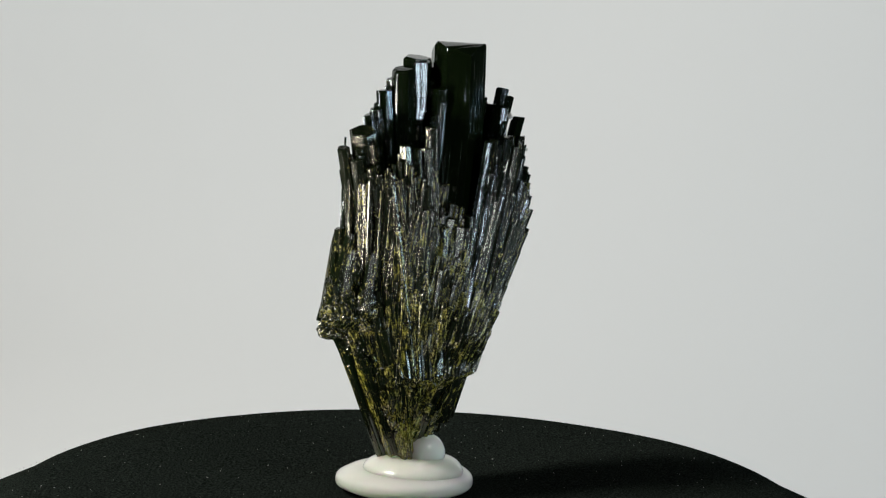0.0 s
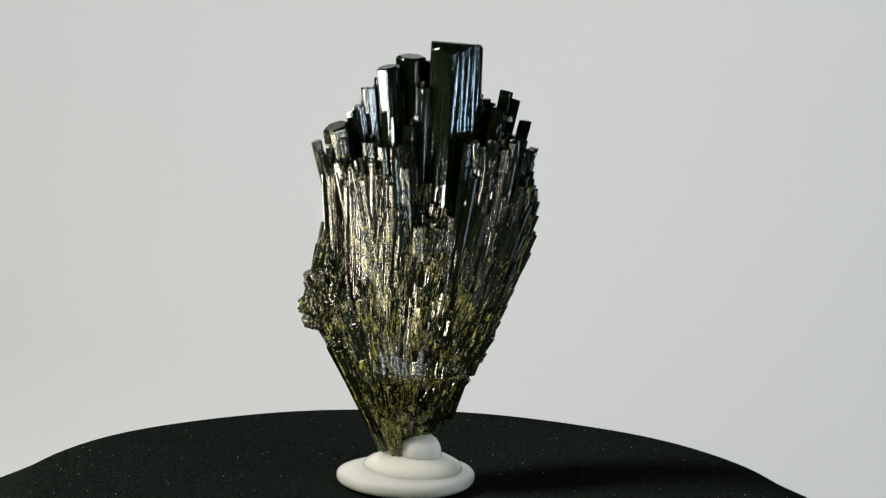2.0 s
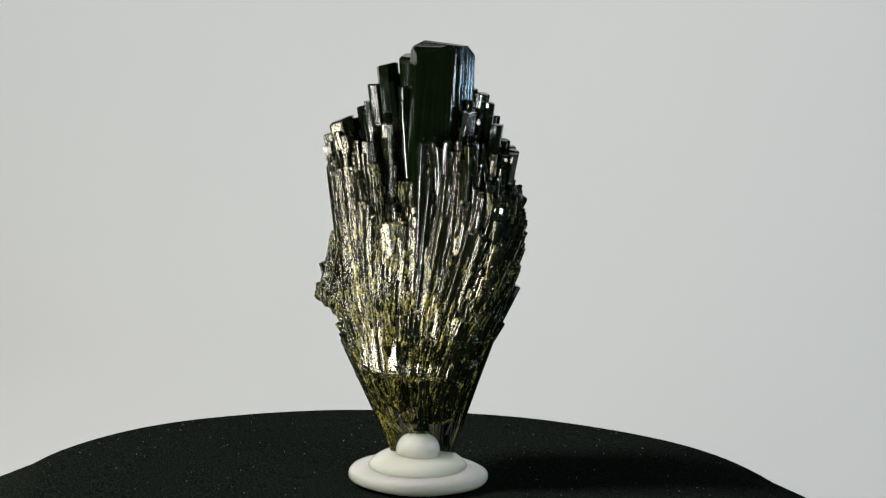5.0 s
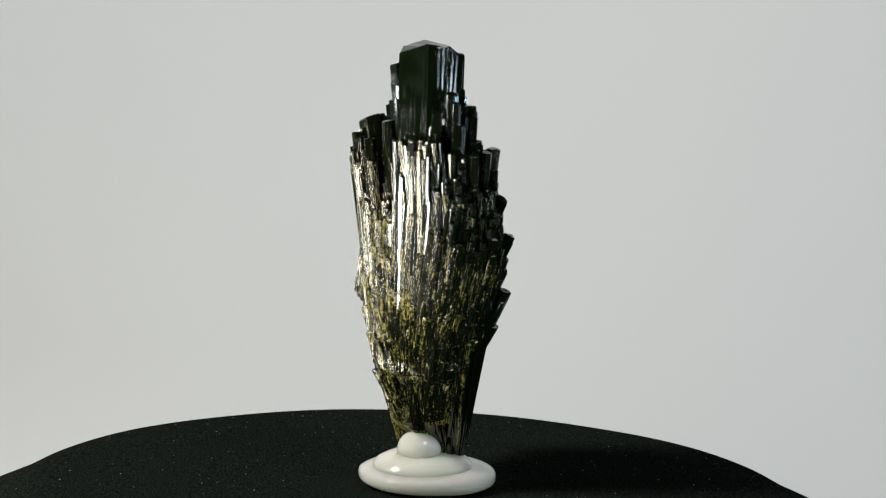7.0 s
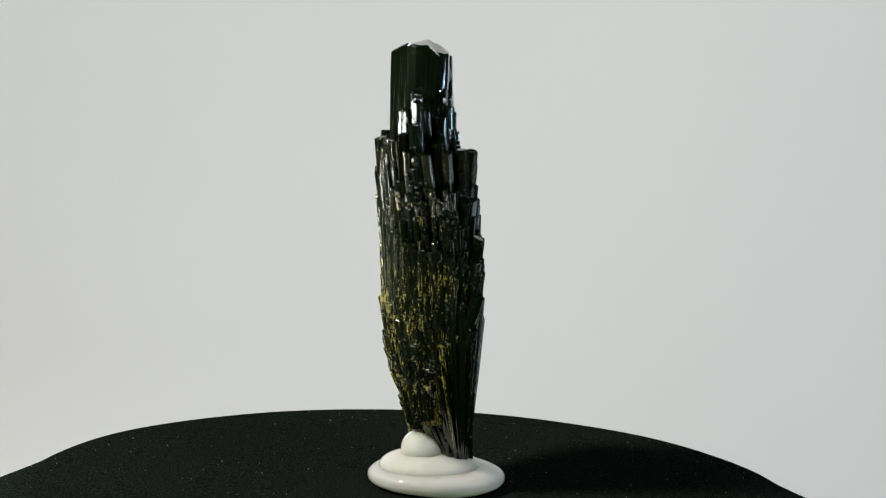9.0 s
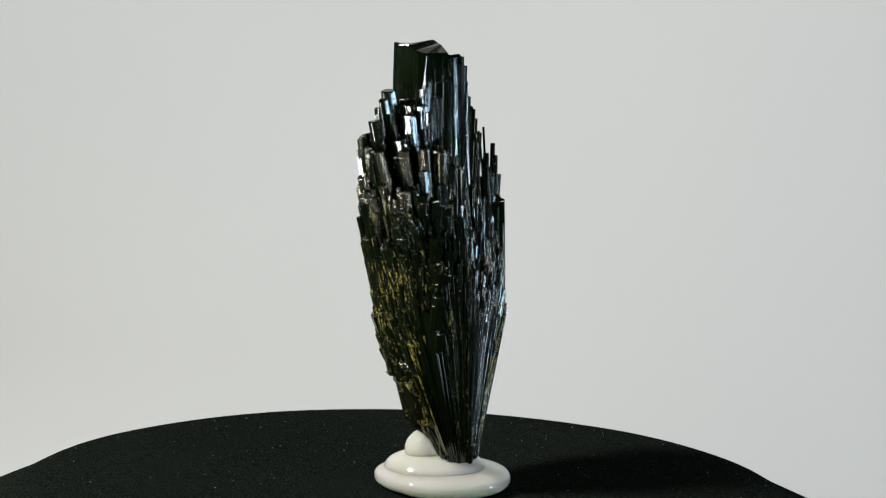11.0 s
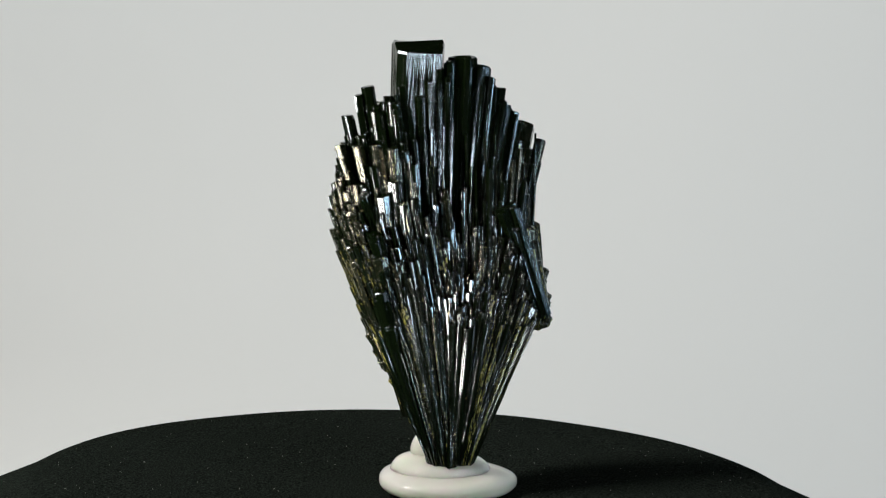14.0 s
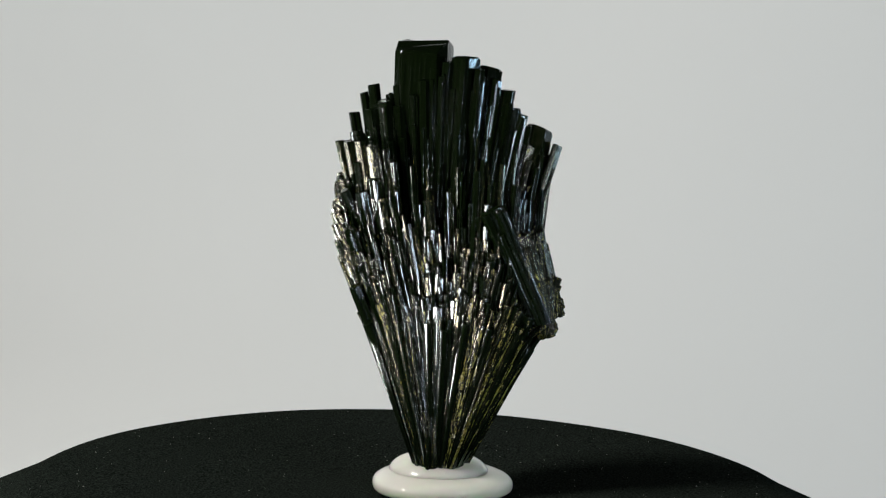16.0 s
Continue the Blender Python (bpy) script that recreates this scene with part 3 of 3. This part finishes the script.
crust(-14.0, -1.4, 22.8, 2.0, (1.0, 0.9, 1.2), MATRIX)
crust(-13.4, -0.6, 24.0, 2.4, (1.0, 0.9, 1.1), MATRIX)
crust(-8.4, -0.6, 12.5, 1.7, (1.1, 0.9, 1.0))
crust(-6.6, 0.2, 10.0, 1.5, (1.0, 0.9, 1.3))
crust(-3.6, -1.0, 15.5, 1.8, (1.4, 1.3, 1.0), DUSTY)
crust(7.3, 0.3, 19.0, 1.15, (1.0, 1.2, 0.9), DUSTY)
crust(3.4, -3.9, 17.0, 1.0, (1.8, 1.1, 0.5))
crust(-0.5, -4.6, 17.0, 1.0, (2.4, 1.1, 0.5))
crystal(-18.2, -1.4, 32.0, 1.8, 22, MATRIX, root=(-15.6, -1.4, 24.6), taper=0.8)
crystal(-17.0, -2.4, 30.6, 1.9, 20, MATRIX, root=(-13.6, -1.8, 22.5), taper=0.8)
crystal(-17.8, -2.6, 27.6, 1.3, 20, CRUST, root=(-15.0, -2.2, 24.5), taper=0.85)
crystal(-15.4, -1.6, 38.6, 1.4, 24, MATRIX, root=(-18.9, -1.5, 26.0), taper=1.0)
# overlapping steps down the narrow edge
for u, v, z, r in ((12.6, 4.6, 44.4, 1.1), (11.5, 6.6, 38.8, 1.2), (10.0, 6.4, 33.6, 1.1), (10.5, 6.7, 30.4, 1.2), (8.5, 6.0, 25.0, 1.2), (12.9, 2.4, 41.0, 1.0), (11.8, 3.6, 35.6, 1.0)):
    crystal(u, v, z, r, 20, GLOSS, root=(u * 0.66 - 0.8, v * 0.5, max(16.5, z - 12)), taper=0.85, cap=0.5, spin=-0.31)
crystal(-13.2, 2.6, 44.0, 1.3, 22, GLOSS, root=(-10.8, 3.6, 22), taper=0.8)
crystal(-14.2, 1.4, 40.5, 1.2, 22, GLOSS, root=(-11.6, 2.8, 20), taper=0.8)


# the mass of needles between and under the named crystals: each follows the cluster's flank downward
def on_front(i):
    """Long unbroken columns of the broad dusty face."""
    f = rng.uniform(-1, 1)
    phi = math.tau - math.acos(math.copysign(abs(f) ** (ROUND / 2), f)) if i % 5 else rng.uniform(math.pi, math.tau)
    top = 50 if f < -0.2 else 45 if f < 0.15 else 53
    z = rng.triangular(20, top, top - 6) if f < 0.15 else rng.uniform(20, top)
    mat = rng.choice((GLOSS, GLOSS, DUSTY)) if z > 40 and f > 0.1 else rng.choice((DUSTY, CRUST, CRUST)) if z < 40 else rng.choice((DUSTY, DUSTY, CRUST))
    return phi, z, max(16.6, z - rng.uniform(12, 30)), rng.choice((rng.uniform(0.28, 0.55), rng.uniform(0.4, 1.0))), mat


def on_stub(i):
    """The broken lower part of the same columns, under the crack."""
    phi, z = rng.uniform(math.pi, math.tau), rng.uniform(9, 16.2)
    return phi, z, max(2.0, z - rng.uniform(5, 9)), rng.uniform(0.3, 0.7), rng.choice((DUSTY, CRUST, CRUST, MATRIX))


def on_back(i):
    """Stepped needles of the glossy face."""
    f = rng.uniform(-1, 1)
    phi = math.acos(math.copysign(abs(f) ** (ROUND / 2), f)) if i % 4 else rng.uniform(0, math.pi)
    z = rng.triangular(8, 54 if abs(f) < 0.6 else 47, 28)
    return phi, z, max(1.5, z - rng.uniform(16, 34)), rng.choice((rng.uniform(0.2, 0.42), rng.uniform(0.35, 0.7))), rng.choice((GLOSS, GLOSS, GLOSS, DUSTY) if f > -0.3 else (GLOSS, DUSTY, CRUST) if z < 30 else (GLOSS, DUSTY))


def on_edge(i):
    """Needles of the narrow edge, stained olive."""
    phi, z = rng.gauss(0, 0.55), rng.uniform(20, 46)
    return phi, z, max(15.0, z - rng.uniform(8, 18)), rng.uniform(0.3, 0.8), rng.choice((DUSTY, MATRIX, MATRIX, GLOSS))


def flank(make, i, inset):
    """Tip, root, radius, facets' turn and material of one needle; the facets turn slowly along the bowed faces."""
    phi, z, zr, r, mat = make(i)
    out = r * 0.55 + abs(rng.gauss(0, inset))
    if make is on_front and abs(math.cos(phi)) < 0.25:
        out += max(0.0, z - 36) * 0.3      # the hollow below the tall prism
    tip = skin(phi, z, out)
    bow = 0.026 * (tip[0] + 2)
    turn = rng.choice((-0.30, -0.30, -0.30, 0.05)) - 1.5 * bow if make is on_back else rng.uniform(-0.4, 0.3) if make is on_edge else rng.choice((-0.15, 0.05, 0.14, 0.22)) + 0.6 * bow
    if make is on_front and tip[0] > 1 and z > 38:
        turn = -0.12
    return fan(*tip), fan(*skin(phi, zr, out + 0.3 + r)), r, turn + rng.gauss(0, 0.06), mat


# small pale grains stuck on the dark prisms
for u, v, z, size in ((8.2, -5.6, 44.7, 0.45), (9.2, -5.9, 42.6, 0.42), (10.4, -4.3, 55.6, 0.55), (12.8, -3.6, 53.6, 0.40), (14.6, -3.2, 50.3, 0.35)):
    bm = bmesh.new()
    bmesh.ops.create_icosphere(bm, subdivisions=1, radius=size * 0.75)
    for w in bm.verts:
        p = w.co * (1 + 0.8 * noise.noise(w.co * 3 + Vector((u, v, z))))
        w.co = fan(u + p.x, v + p.y * 0.7, z + p.z)
    part("pale_grain", bm, GRAIN, SPECIMEN, "small pale grain stuck on the crystals")

for make, count in ((on_front, 90), (on_stub, 24), (on_back, 60), (on_edge, 40)):
    for i in range(count):
        tip, base, r, turn, mat = flank(make, i, 0.25)
        bm = bmesh.new()
        prism_bm(bm, tip, base, r * 1.15 * MM, rng, taper=0.75, spin=turn)
        part("crystal", bm, mat, SPECIMEN)


def thin_mass(make, count, where):
    """The finest needles of one face, too small to pick apart, one mesh for each state of their surface."""
    masses = {}
    for i in range(count):
        tip, base, r, turn, mat = flank(make, i, 0.30)
        prism_bm(masses.setdefault(mat.name, bmesh.new()), tip, base, r * 0.72 * MM, rng, taper=0.7, spin=turn)
    for name, bm in masses.items():
        tagged(part("needle_mass", bm, bpy.data.materials[name], SPECIMEN, f"fine {name.replace('_', ' ')} needles {where}"), kind="stuff")


thin_mass(on_front, 640, "on the broad face")
thin_mass(on_stub, 160, "under the crack")
thin_mass(on_back, 700, "on the stepped face")
thin_mass(on_edge, 260, "on the narrow edge")


def core():
    """The grown-together inside of the cluster, its flank ribbed by the needles' backs."""
    bm = bmesh.new()
    uvl = bm.loops.layers.uv.new("along")
    n, rows = 180, []
    heights = [0.8, 3, 6, 9, 12, 15, 17.5, 21, 26, 30, 34, 38, 41]
    ribs = [rng.uniform(0, 0.5) for _ in range(n)]
    for z in heights:
        rows.append([bm.verts.new(fan(*skin(math.tau * i / n, z, 0.7 + ribs[i] + max(0.0, z - 28) * 0.42))) for i in range(n)])
    for a, b in zip(rows, rows[1:]):
        for i in range(n):
            f = bm.faces.new((a[i], a[(i + 1) % n], b[(i + 1) % n], b[i]))
            for loop in f.loops:
                loop[uvl].uv = (i * 0.3 * MM, loop.vert.co.z)
    bm.faces.new(rows[-1])
    bm.faces.new(list(reversed(rows[0])))
    return part("core", bm, MATRIX, SPECIMEN, "dark olive grown-together inside of the cluster")


core()


def motions():
    rows = [(t / 2, pose(0, 0, 0, 0, 0, -TURN * t / 2)) for t in range(33)]
    for ob in (PUT, SPECIMEN):
        walk(ob, rows)
    walk(TABLE, [(t, pose(-0.0029, -0.0017, 0) @ m) for t, m in rows])


motions()
